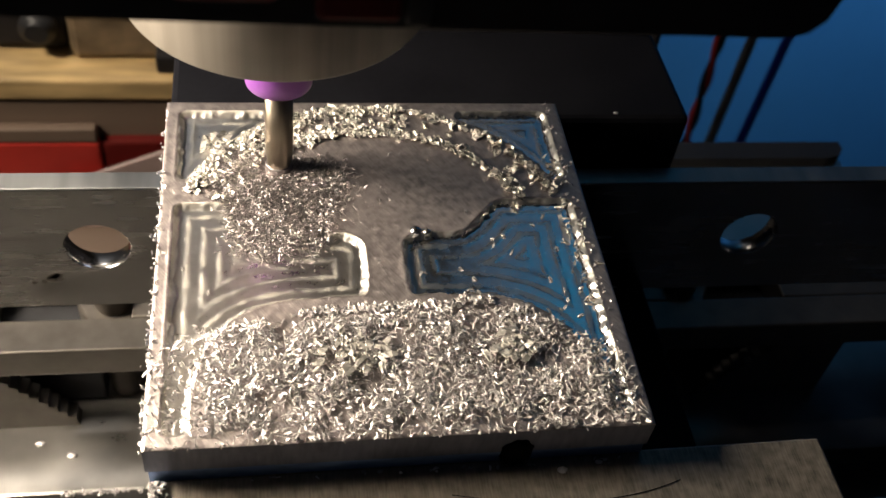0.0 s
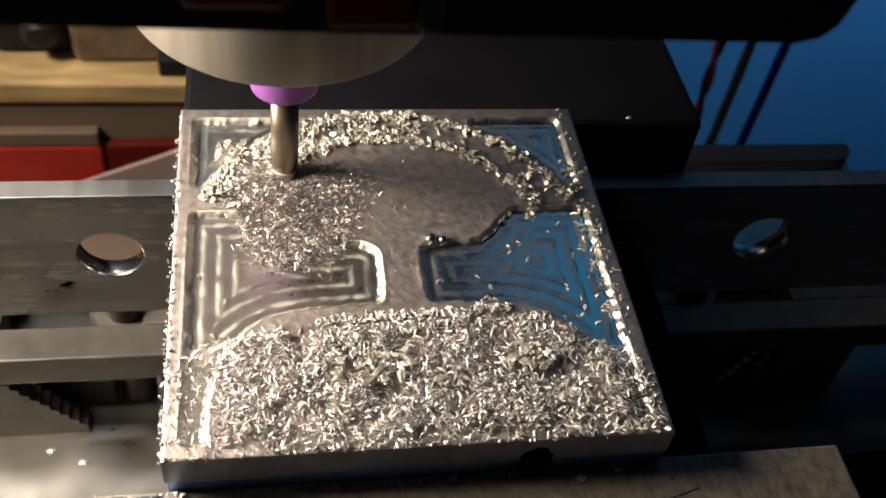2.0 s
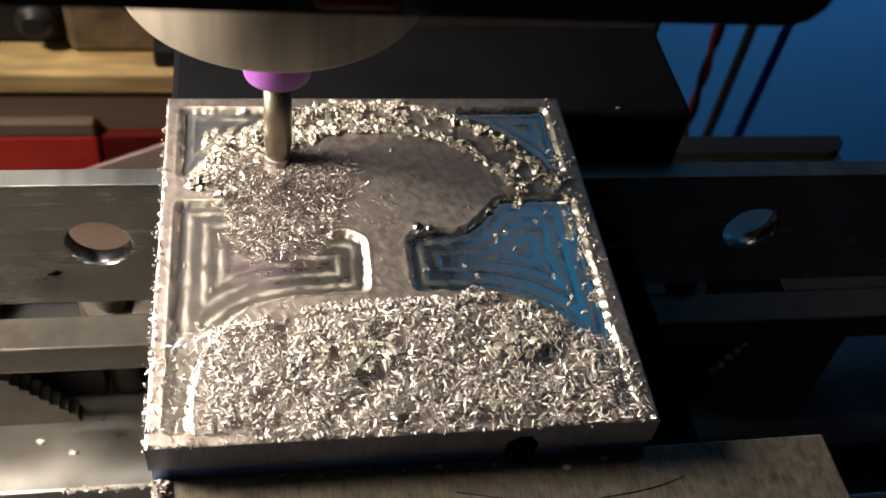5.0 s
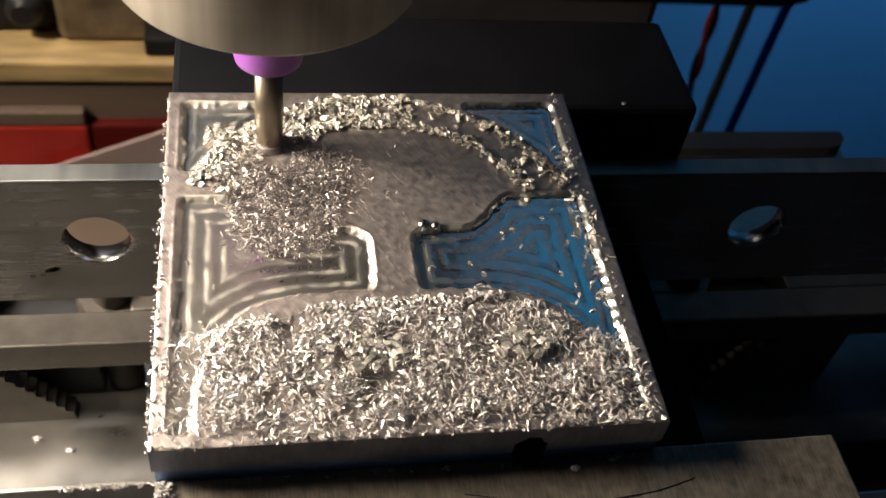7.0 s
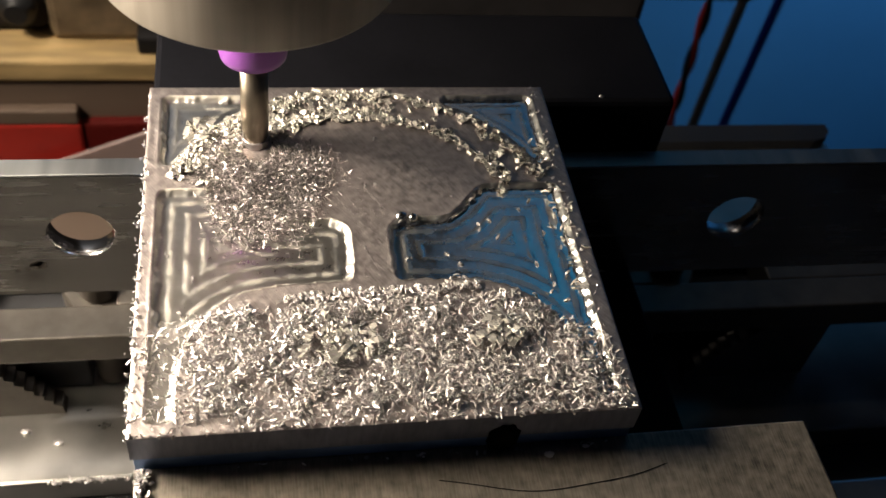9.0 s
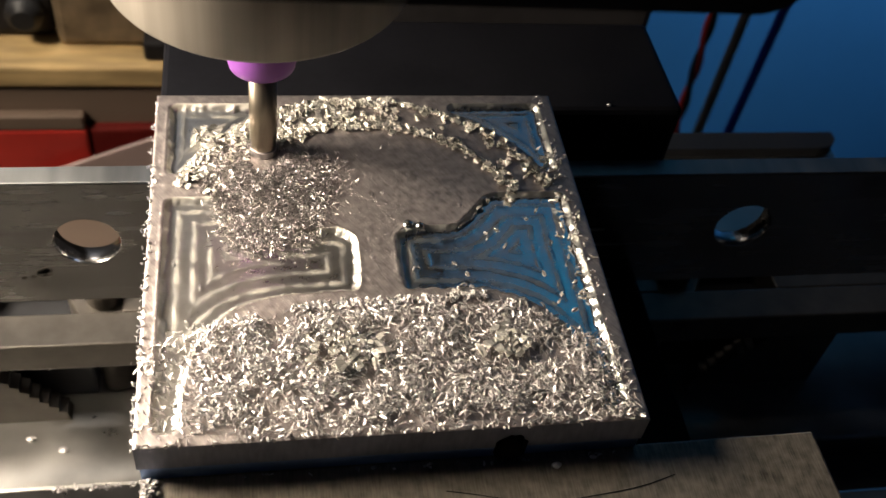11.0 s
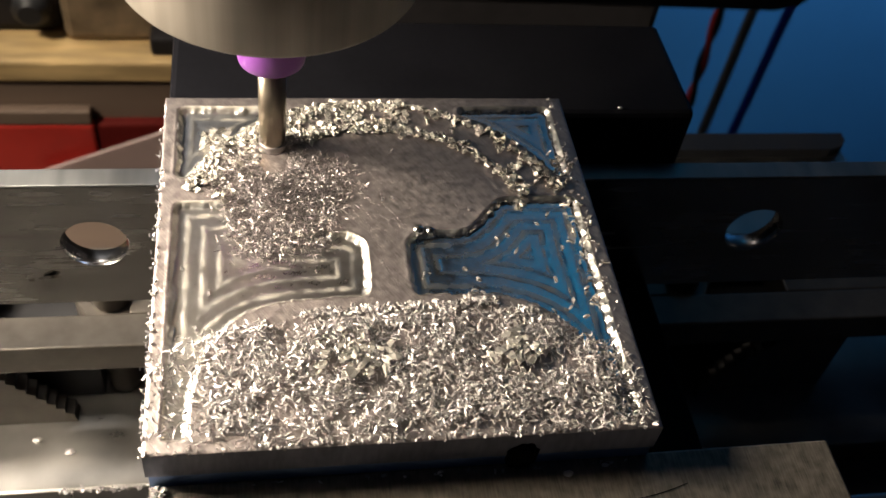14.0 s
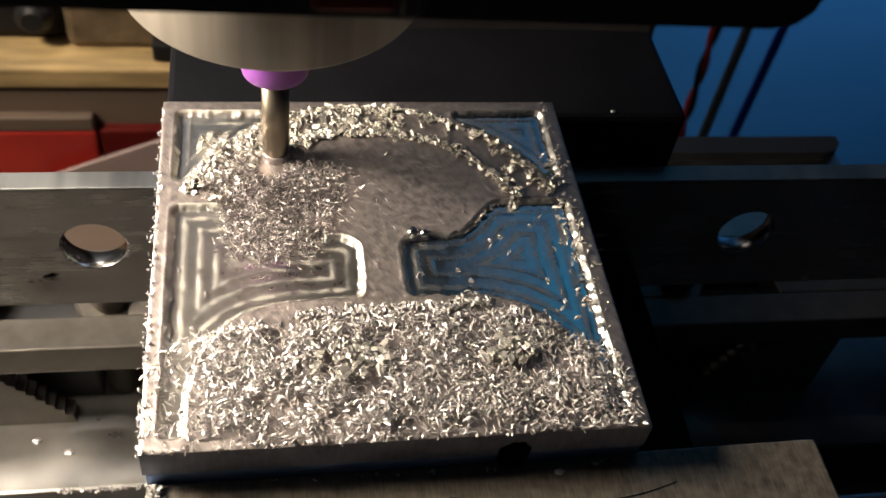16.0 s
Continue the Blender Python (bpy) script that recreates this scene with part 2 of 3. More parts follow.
# ---------------------------------------------------------------- room
def room():
    def wall(name, b, mat, label):
        solid(name, b, mat, (0, 0, 0), label, "wall", kind="structure")

    wall("wall_north", box(265, 1400, 650, 750, -900, 1500), BLUE_WALL, "blue painted wall behind the machine, dim")
    # Unseen grey stretch, its edge set by what the pockets should mirror.
    wall("wall_north_2", box(-1200, 264.98, 652, 750, -900, 1500), ROOM_WALL, "unseen grey plaster stretch of wall, set for the plate's reflections")
    wall("wall_south", box(-1200, 1400, -1300, -1200, -900, 1500), ROOM_WALL, "grey plaster wall behind the viewer")
    wall("wall_west", box(-1300, -1200, -1200, 650, -900, 1500), ROOM_WALL, "grey plaster side wall in shade")
    wall("wall_east", box(1400, 1500, -1200, 650, -900, 1500), ROOM_WALL, "grey plaster side wall in shade")
    solid("floor", box(-1300, 1500, -1300, 750, -1000, -900), FLOOR_MAT, (0, 0, 0), "dark workshop floor", "floor", kind="structure")
    solid("ceiling", box(-1300, 1500, -1300, 750, 1500, 1600), ROOM_WALL, (0, 0, 0), "grey workshop ceiling", "ceiling", kind="structure")


    # Unseen panel, assumed as a window, set where the pockets mirror blue.
    w = thing("glow_panel_1", (350, 640, 500), "unseen framed panel glowing blue, added for reflections in the plate", "window", kind="structure")
    part("pane", box(4, 110, 0, 4, 150, 500), GLOW_PANE, w, "pane that glows blue, added for reflections")
    for x0, x1, z0, z1 in ((-16, 3.98, 130, 520), (110.02, 130, 130, 520), (4, 110, 130, 149.98), (4, 110, 500.02, 520)):
        part("frame", box(x0, x1, -8, 9, z0, z1, 1), ROOM_WALL, w)


room()


# ---------------------------------------------------------------- milling table and what is clamped on it
def milling_table():
    t = thing("milling_table", (50, 0, -67), "grey machined iron milling table with slots", "milling table", table=True)
    # the top in strips with slots between them, on a body
    o = Vector((50, 0, -67))
    for x0, y0, y1 in ((-150, -150, -58), (-150, -48, -26), (-150, -16, 22), (20, 32, 64)):
        part("table_top", box(x0 - o.x, 146 - o.x, y0, y1, -6, 0, 0.6), TABLE_STEEL, t)
    part("table_body", box(-150 - o.x, 146 - o.x, -150, 23, -30, -6.004), BLACK_IRON, t)
    part("table_body", box(20 - o.x, 146 - o.x, 23.01, 64, -30, -6.004), BLACK_IRON, t)
    rail = [(60, 58.5), (141, 58.5), (144.5, 59.5), (146, 61.5), (146, 64), (60, 64)]
    part("back_rail", slab([(x - o.x, yy) for x, yy in rail], 0.004, 2.6, 0.8), BLACK_IRON, t)
    return t


milling_table()


def vise():
    v = thing("machine_vise", (35, -30, -67), "ground steel toolmaker vise holding an aluminium plate", "vise", table=True)
    o = (35, -30, -67)

    def b(x0, x1, y0, y1, z0, z1, bev=0.5):
        return box(x0 - o[0], x1 - o[0], y0 - o[1], y1 - o[1], z0 - o[2], z1 - o[2], bev, 2)

    part("vise_bed", b(0.5, 69.5, -118, 22, -66.98, -32.0), JAW_SHADED, v)
    part("fixed_jaw", b(0, 70, 0.02, 20, -31.98, -2.6, 0.8), JAW_SHADED, v, "fixed jaw, the spindle's shade in its near-black colour")
    jaw = part("movable_jaw", b(0, 70, -92, -50.02, -31.98, -5.3, 0.35), JAW, v, "brushed steel movable jaw")
    jaw.matrix_local = pose(0.000, 0.0003, 0, 0, 0, 0.5)
    part("flange", b(-8, 0.4, 2.5, 20, -66.98, -50.3), CLAMP_STEEL, v)
    part("flange", b(69.6, 78, 2.5, 20, -66.98, -50.3), CLAMP_STEEL, v)


vise()


def parallel_bar():
    """A flat bar with drilled holes, standing on edge under the plate."""
    x0, x1, z0, z1, y0, y1, r = -62.0, 134.0, 0.0, 22.5, -1.5, 1.5, 4.25
    holes = [-41.4, -10.4, 20.6, 51.7, 82.7, 113.8]
    zc, steps = 11.9, 40
    bm = bmesh.new()
    cuts = [x0] + [(a + b) / 2 for a, b in zip(holes, holes[1:])] + [x1]
    for k, hx in enumerate(holes):
        xa, xb = cuts[k], cuts[k + 1]
        for y, flip in ((y0, False), (y1, True)):
            inner, outer = [], []
            for i in range(steps):
                a = 2 * math.pi * i / steps
                c, s = math.cos(a), math.sin(a)
                inner.append(bm.verts.new((hx + (r + 0.15) * c, y, zc + (r + 0.15) * s)))
                sx = ((xb - hx) if c > 0 else (hx - xa)) / max(abs(c), 1e-6)
                sz = ((z1 - zc) if s > 0 else (zc - z0)) / max(abs(s), 1e-6)
                d = min(sx, sz)
                outer.append(bm.verts.new((hx + d * c, y, zc + d * s)))
            for i in range(steps):
                j = (i + 1) % steps
                f = (inner[i], inner[j], outer[j], outer[i])
                bm.faces.new(f if flip else f[::-1])
            # corners of the rectangle that the rays skip
            for cxx, czz in ((xb, z1), (xa, z1), (xa, z0), (xb, z0)):
                onx = min((q for q in outer if abs(q.co.x - cxx) < 1e-4), key=lambda q: abs(q.co.z - czz))
                onz = min((q for q in outer if abs(q.co.z - czz) < 1e-4), key=lambda q: abs(q.co.x - cxx))
                if onx is not onz:
                    bm.faces.new((onx, bm.verts.new((cxx, y, czz)), onz))
            # countersink and bore
            ys = y + (0.15 if y < 0 else -0.15)
            rim = [bm.verts.new((hx + r * math.cos(2 * math.pi * i / steps), ys, zc + r * math.sin(2 * math.pi * i / steps))) for i in range(steps)]
            mid = [bm.verts.new((hx + r * math.cos(2 * math.pi * i / steps), 0, zc + r * math.sin(2 * math.pi * i / steps))) for i in range(steps)]
            for i in range(steps):
                j = (i + 1) % steps
                bm.faces.new((inner[i], inner[j], rim[j], rim[i])).smooth = True
                bm.faces.new((rim[i], rim[j], mid[j], mid[i])).smooth = True
    for z in (z0, z1):
        q = [bm.verts.new(p) for p in ((x0, y0, z), (x1, y0, z), (x1, y1, z), (x0, y1, z))]
        bm.faces.new(q)
    for x in (x0, x1):
        q = [bm.verts.new(p) for p in ((x, y0, z0), (x, y1, z0), (x, y1, z1), (x, y0, z1))]
        bm.faces.new(q)
    bmesh.ops.remove_doubles(bm, verts=bm.verts, dist=0.001)
    bar = thing("parallel_bar", (0, -4.5, -31.95), "polished steel parallel bar with drilled holes", "parallel bar", table=True)
    part("bar_body", bm, BAR_STEEL, bar)
    part("ground_edge", box(x0, x1, y0, y1, z1 + 0.004, z1 + 0.4, 0.12), GROUND_EDGE, bar, "paler ground top edge")


parallel_bar()


def strap_clamp(at, flip, label):
    c = thing("strap_clamp", at, label, "clamp", "clamps holding the vise", table=True)
    s = -1 if flip else 1
    # strap with a long slot: two bars and two ends
    for x0, x1, y0, y1, name in ((-85, 0, -5, 1.2, "strap_side"), (-85, 0, 8.8, 15, "strap_side"), (-9, 0, 1.2, 8.8, "strap_nose"), (-85, -30, 1.2, 8.8, "strap_heel")):
        xa, xb = sorted((x0 * s, x1 * s))
        part(name, box(xa, xb, y0, y1, -6, 0, 0.35), CLAMP_STEEL, c)
    return c


# Added black filler that stands for the shade below the clamp's slot.
def slot_shade_block(at, s):
    xa, xb = sorted((-28 * s, 0))
    solid("slot_shade_block", box(xa, xb, 1.5, 14.5, 0, 16.7, 0.4), BLACK_IRON, at, "added black block, the shade below a strap clamp's slot", "block", "clamps holding the vise", table=True)


def stud(at):
    bm = lathe([(2.6, 0), (3, 0.4)] + [(3.0 - 0.28 * (k % 2), 0.6 + 0.5 * k) for k in range(50)] + [(2.6, 26)], 24)
    s = thing("clamp_stud", at, "threaded steel stud through the clamp slot", "stud", "clamps holding the vise", table=True)
    part("threaded_rod", bm, CLAMP_STEEL, s)
    nut = lathe([(5.2, 17.1), (5.6, 17.5), (5.6, 21.5), (5.2, 22)], 6)
    part("nut", nut, CLAMP_STEEL, s)


def step_block(at, flip):
    s = -1 if flip else 1
    pts = [(0, 0), (-24, 0), (-24, 21)]
    pts.append((-14.5, 17.0))
    n = 11
    for k in range(n):
        x0, z0 = -14.0 + 14.0 * k / n, 17.0 - 16.4 * k / n
        pts += [(x0 + 0.9, z0 + 0.15), (x0 + 0.9, z0 - 0.9)]
    pts = [(px * s, pz) for px, pz in pts]
    bm = prism(pts, 0, 3)
    solid("step_block", bm, CLAMP_STEEL, at, "serrated steel step block under a clamp", "step block", "clamps holding the vise", table=True)


strap_clamp((-0.2, 0, -44), False, "oiled steel strap clamp with a slot, beside the vise")
stud((-12.2, 5, -67))
step_block((-19.5, -3.2, -67), False)
slot_shade_block((-15.5, 0.3, -66.98), 1)
slot_shade_block((85.5, 0.3, -66.98), -1)
strap_clamp((70.2, 0, -44), True, "steel strap clamp in shade beside the vise")
stud((82.2, 5, -67))
step_block((89.5, -3.2, -67), True)


# ---------------------------------------------------------------- the plate that is cut
CX, CY = 24.6, -24.5


def raised(x, y):
    """True where the plate keeps its old surface: rim, cap, stem and base of the figure."""
    dx = np.abs(x - CX)
    low = -23.0 + 5.2 * np.clip((dx - 8.5) / 6.5, 0, 1) ** 2 * (3 - 2 * np.clip((dx - 8.5) / 6.5, 0, 1))
    cap = (np.hypot(x - CX, y - CY) < 23.9) & (y > low)
    stem = (np.abs(x - CX) < 1.9 + 0.05 * np.abs(y + 27.5) ** 2 * 0.35) & (y < -20) & (y > -36)
    base = (dx / 20.5) ** 5 + (np.abs(y + 49) / 16.4) ** 2.6 < 1
    base &= y > -47.7
    # rounded corners where the stem meets the cap
    fillet = (dx < 4.9) & (y > -26.0) & (y < -20) & (np.hypot(dx - 4.9, y + 26.0) > 3.1)
    rim = (x < 1.25) | (x > 48.2) | (y > -1.7) | (y < -48.9)
    tie = (x < 3) & (y < -14.8) & (y > -16.9)
    return cap | stem | base | rim | tie | fillet


def soften(mask, r):
    """Rounds the corners of a mask."""
    k = np.exp(-(np.arange(-2 * r, 2 * r + 1) / r) ** 2)
    k /= k.sum()
    a = np.pad(mask.astype(float), 2 * r, mode="edge")
    a = np.apply_along_axis(lambda q: np.convolve(q, k, "valid"), 0, a)
    a = np.apply_along_axis(lambda q: np.convolve(q, k, "valid"), 1, a)
    return a > 0.5


def blotches(shape, r, rng):
    """Smooth random field, about -1 to 1, with lumps of about r cells."""
    k = np.exp(-(np.arange(-2 * r, 2 * r + 1) / r) ** 2)
    a = np.pad(rng.normal(0, 1, shape), 2 * r, mode="wrap")
    a = np.apply_along_axis(lambda q: np.convolve(q, k, "valid"), 0, a)
    a = np.apply_along_axis(lambda q: np.convolve(q, k, "valid"), 1, a)
    return a / (2 * a.std())


def distance(mask, x, y):
    edge = np.zeros_like(mask)
    edge[:, 1:] |= mask[:, 1:] != mask[:, :-1]
    edge[1:, :] |= mask[1:, :] != mask[:-1, :]
    ex, ey = x[edge], y[edge]
    d = np.full(mask.shape, 9999.0)
    for i in range(0, len(ex), 40):
        d = np.minimum(d, np.min((x[..., None] - ex[i:i + 40]) ** 2 + (y[..., None] - ey[i:i + 40]) ** 2, axis=-1))
    return np.sqrt(d)


def plate_heights(n):
    xs = np.linspace(0, 50, n + 1)
    x, y = np.meshgrid(xs, xs - 50)
    up = raised(x, y)
    rim = (x < 1.25) | (x > 48.2) | (y > -1.7) | (y < -48.9)
    up = soften(up, 4) | rim
    # the round cutter leaves no sharp inner corners and no narrow gaps
    core = ~up & (distance(up, x, y) > 1.0)
    up = ~(core | (distance(core, x, y) < 1.0))
    up = soften(up, 3)
    d = distance(up, x, y)
    # the cutter's passes follow every wall of the pocket
    rng = np.random.default_rng(5)
    z = np.zeros_like(d)
    pocket = ~up
    wob = 0.08 * np.sin(x * 1.7 + 2 * np.sin(y * 0.9)) + 0.06 * np.sin(y * 2.3 + x)
    rag, lump = blotches(d.shape, 3, rng), blotches(d.shape, 9, rng)
    wall = np.clip((d + np.minimum(d, 0.4) * (0.55 * rag + 0.35 * lump)) / 0.8, 0, 1)
    floor = -0.7 * wall * wall * (3 - 2 * wall)
    ph = np.mod(d + 0.15 * wob + 0.06 * lump, 1.75) - 0.875
    ridge = 0.05 * np.exp(-((np.abs(ph) - 0.875) / 0.3) ** 2) * np.clip((d - 0.6) / 0.4, 0, 1)
    ridge *= np.clip(0.7 + 3.6 * wob, 0.1, 1.3)
    z[pocket] = (floor + ridge + 0.005 * rag * (wall > 0.5) + 0.008 * lump)[pocket]
    z += rng.normal(0, 0.0015, z.shape) * pocket
    lip = np.exp(-((np.minimum.reduce([x, 50 - x, -y, y + 50])) / 0.18) ** 2)
    z -= 0.07 * lip
    z += np.where(up, 0.05 * np.exp(-(d / 0.25) ** 2), 0)
    kind = np.where(pocket & (d > 0.1), 1, 0)
    patch = 0.5 + 0.5 * np.sin(x * 0.61 + 1.4 * np.sin(y * 0.37)) * np.sin(y * 0.53 + np.sin(x * 0.29))
    band = np.exp(-((np.abs(ph) - 0.875) / 0.34) ** 2) * (0.4 + 0.5 * patch) + 0.2 * np.exp(-(d / 0.6) ** 2)
    # the burnish is weaker on the far side of the stem
    far_side = np.clip((x - 27) / 4, 0, 1)
    band *= (0.75 + 0.45 * rag + 0.35 * lump) * (1 - 0.55 * far_side)
    band += (0.32 - 0.1 * far_side) * np.exp(-(d / 0.55) ** 2)
    burn = np.clip(0.22 - 0.19 * far_side + band + rng.normal(0, 0.03, z.shape), 0, 1)
    return x, y, z, kind, burn


def workpiece():
    w = thing("aluminium_plate", (0, 0, -9.5), "square aluminium plate with milled pockets, clamped in a vise", "metal plate", table=True)
    n = 400
    x, y, z, pocket, burn = plate_heights(n)
    z0 = 9.5
    verts = np.stack([x.ravel(), y.ravel(), z.ravel() + z0], 1) * MM
    idx = np.arange((n + 1) * (n + 1)).reshape(n + 1, n + 1)
    quads = np.stack([idx[:-1, :-1].ravel(), idx[:-1, 1:].ravel(), idx[1:, 1:].ravel(), idx[1:, :-1].ravel()], 1)
    faces = quads.tolist()
    mats = pocket[:-1, :-1].ravel().tolist()
    ring = np.concatenate([idx[0, :-1], idx[:-1, -1], idx[-1, :0:-1], idx[:0:-1, 0]])
    base = len(verts)
    low = verts[ring].copy()
    low[:, 2] = (z0 - 3.7) * MM
    verts = np.concatenate([verts, low])
    m = len(ring)
    for i in range(m):
        j = (i + 1) % m
        faces.append([int(ring[j]), int(ring[i]), base + i, base + j])
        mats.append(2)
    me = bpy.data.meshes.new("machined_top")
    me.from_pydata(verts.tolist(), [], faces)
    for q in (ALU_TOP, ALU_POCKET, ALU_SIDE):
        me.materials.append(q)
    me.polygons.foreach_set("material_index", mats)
    me.polygons.foreach_set("use_smooth", [q != 2 for q in mats])
    worn = me.attributes.new("burnish", "FLOAT", "POINT")
    worn.data.foreach_set("value", np.concatenate([burn.ravel(), np.zeros(len(ring))]).astype(np.float32))
    ob = new("machined_top", me)
    ob.parent = w
    tagged(ob, "scratched silver top face with curved milled pockets")
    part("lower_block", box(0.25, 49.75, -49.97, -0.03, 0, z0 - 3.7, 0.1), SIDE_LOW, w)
    return x, y, z


PX, PY, PZ = workpiece()


def plate_z(x, y):
    i = np.clip(((y + 50) * 8).round().astype(int), 0, 400)
    j = np.clip((x * 8).round().astype(int), 0, 400)
    return PZ[i, j]


# ---------------------------------------------------------------- chips
def chips(name, pos, size, mat, label, seed, curl=0.9, tilt=0.6, wide=(0.22, 0.42), crumple=0.0, seg=3):
    """Thousands of short curled chips as one mesh; pos in millimetres (n x 3), size the length of each."""
    rng = np.random.default_rng(seed)
    n = len(pos)
    s = np.linspace(-0.5, 0.5, seg + 1)
    length = size[:, None]
    bend = rng.normal(0, curl, (n, 1)) + 0.3
    px = length * s * (1 - 0.12 * bend ** 2)
    pz = length * bend * (0.25 - s ** 2) * 0.9
    w = rng.uniform(*wide, (n, 1)) * (0.6 + 0.8 * rng.random((n, seg + 1)))
    w[:, [0, -1]] *= 0.55
    th = 0.05
    ring = []
    for sy, sz in ((-1, -1), (1, -1), (1, 1), (-1, 1)):
        v = np.stack([px, sy * w / 2 + 0 * px, pz + sz * th / 2], -1)
        if crumple:
            v = v + rng.normal(0, crumple, (n, seg + 1, 3)) * np.array([1, 1, 1.2])
        ring.append(v)
    v = np.stack(ring, 2).reshape(n, -1, 3)
    yaw, pit, rol = rng.uniform(0, 2 * np.pi, n), rng.normal(0, tilt, n), rng.normal(0, tilt * 1.2, n)
    cy, sy_, cp, sp, cr, sr = np.cos(yaw), np.sin(yaw), np.cos(pit), np.sin(pit), np.cos(rol), np.sin(rol)
    z1, o1 = np.zeros(n), np.ones(n)
    rx = np.stack([o1, z1, z1, z1, cr, -sr, z1, sr, cr], -1).reshape(n, 3, 3)
    ry = np.stack([cp, z1, sp, z1, o1, z1, -sp, z1, cp], -1).reshape(n, 3, 3)
    rz = np.stack([cy, -sy_, z1, sy_, cy, z1, z1, z1, o1], -1).reshape(n, 3, 3)
    v = np.einsum("nij,nkj->nki", rz @ ry @ rx, v) + pos[:, None, :]
    k = 4 * (seg + 1)
    one = []
    for a in range(seg):
        for c in range(4):
            one.append((4 * a + c, 4 * a + (c + 1) % 4, 4 * a + 4 + (c + 1) % 4, 4 * a + 4 + c))
    one += [(3, 2, 1, 0), (4 * seg, 4 * seg + 1, 4 * seg + 2, 4 * seg + 3)]
    f = (np.array(one)[None] + (np.arange(n) * k)[:, None, None]).reshape(-1, 4)
    me = bpy.data.meshes.new(name)
    me.from_pydata((v.reshape(-1, 3) * MM).tolist(), [], f.tolist())
    me.materials.append(mat)
    ob = new(name, me)
    ON_TABLE.append(ob)
    return tagged(ob, label, "metal chips", kind="stuff")


def field_noise(x, y):
    return np.array([noise.noise((a * 0.25, b * 0.25, 3.0)) for a, b in zip(x, y)])


def scatter():
    rng = np.random.default_rng(11)
    # the drift over the front of the plate
    n = 15500
    x, y = rng.uniform(0.6, 49.4, n), rng.uniform(-49.85, -33.2, n)
    top = -34.5 + 0.03 * (x - 16) - 0.012 * np.clip(np.abs(x - 26) - 12, 0, 99) ** 2 - 0.6 * np.clip(x - 39.5, 0, 99)
    soft = np.clip((top - y) / 1.6, 0, 1) * np.clip((x - 3.0) / 3.5, 0.18, 1) * np.clip((49.8 - x) / 3, 0.4, 1)
    soft *= np.clip((y + 49.6) / 2.0, 0.45, 1)
    soft *= np.clip(0.75 + 1.3 * field_noise(x, y), 0.12, 1)
    keep = rng.random(n) < soft
    x, y, d = x[keep], y[keep], soft[keep]
    z = np.maximum(plate_z(x, y), -0.35) + 0.12 + rng.random(len(x)) ** 1.5 * 0.85 * d
    chips("front_chips", np.stack([x, y, z], 1), rng.uniform(0.45, 1.2, len(x)), CHIP, "loose drift of bright curled aluminium chips on the plate", 1, 0.35, 0.5, (0.1, 0.22), seg=2)
    # the heap round the cutter
    n = 9000
    a, r = rng.uniform(0, 2 * np.pi, n), rng.random(n) ** 0.62
    far = 7.4 + 1.0 * np.sin(3 * a + 0.6) + 0.7 * np.sin(5 * a) + rng.normal(0, 1.0, n)
    x = 12.9 + r * np.cos(a) * far - 0.15 * r * np.sin(a) * 7
    y = -16.8 + r * np.sin(a) * far * 1.12
    gap = np.hypot(x - 12.8, np.clip(np.abs(y + 10.6) - 1.6, 0, 99))
    near = gap < 2.5
    ok = (gap > 1.7) & (x > 6 + rng.normal(0, 0.7, n)) & (y < -7.6 - 0.12 * np.abs(x - 12))
    x, y, r, near = x[ok], y[ok], r[ok], near[ok]
    z = np.maximum(plate_z(x, y), -0.5) + 0.05 + np.where(near, 0.08, (1 - r) * 1.0) * rng.random(len(x)) + 0.2 * rng.random(len(x))
    chips("chip_heap", np.stack([x, y, z], 1), rng.uniform(0.4, 1.0, len(x)), CHIP_FINE, "fine heap of grey aluminium chips round the cutter", 2, 0.35, 0.5, (0.05, 0.12), seg=2)
    # bright folded chips along the rounded top of the figure
    n = 2000
    t = rng.uniform(radians(18), radians(158), n)
    edge_of = rng.integers(0, 3, n)
    r = np.where(edge_of == 0, 18.6 + rng.normal(0, 0.35, n), np.where(edge_of == 1, 23.0 + rng.normal(0, 0.4, n), rng.uniform(18.5, 23.3, n)))
    cell = np.abs(np.mod(t * 20.5 / 3.1, 1) - 0.5)
    dens = np.where(edge_of == 2, np.where(cell > 0.36, 0.45, 0.06), 0.36)
    dens = np.where(t > radians(80), 0.85, dens)
    x, y = CX + r * np.cos(t), CY + r * np.sin(t)
    ok = (rng.random(n) < dens) & (y < -1.2) & (x > 2) & (x < 49) & (np.hypot(x - 13.2, y + 12) > 2.4)
    x, y = x[ok], y[ok]
    z = np.maximum(plate_z(x, y), -0.4) + 0.1 + rng.random(len(x)) * 0.22
    chips("folded_chips", np.stack([x, y, z], 1), rng.uniform(0.45, 1.2, len(x)), FOIL, "bright crumpled aluminium chips along the arc", 3, 0.4, 0.3, (0.35, 0.8), 0.09)
    n = 70
    x, y = np.where(rng.random(n) < 0.7, rng.normal(20.5, 1.6, n), rng.normal(37.0, 1.2, n)), rng.normal(-40.3, 1.5, n)
    chips("smeared_chips", np.stack([x, y, 0.6 + rng.random(n) * 0.3], 1), rng.uniform(0.8, 1.7, n), FOIL, "few broad smeared chips among the finer ones", 8, 0.2, 0.1, (0.4, 0.9), 0.06)
    n = 22
    x, y = rng.normal(6.3, 1.1, n), rng.normal(-8.6, 0.8, n)
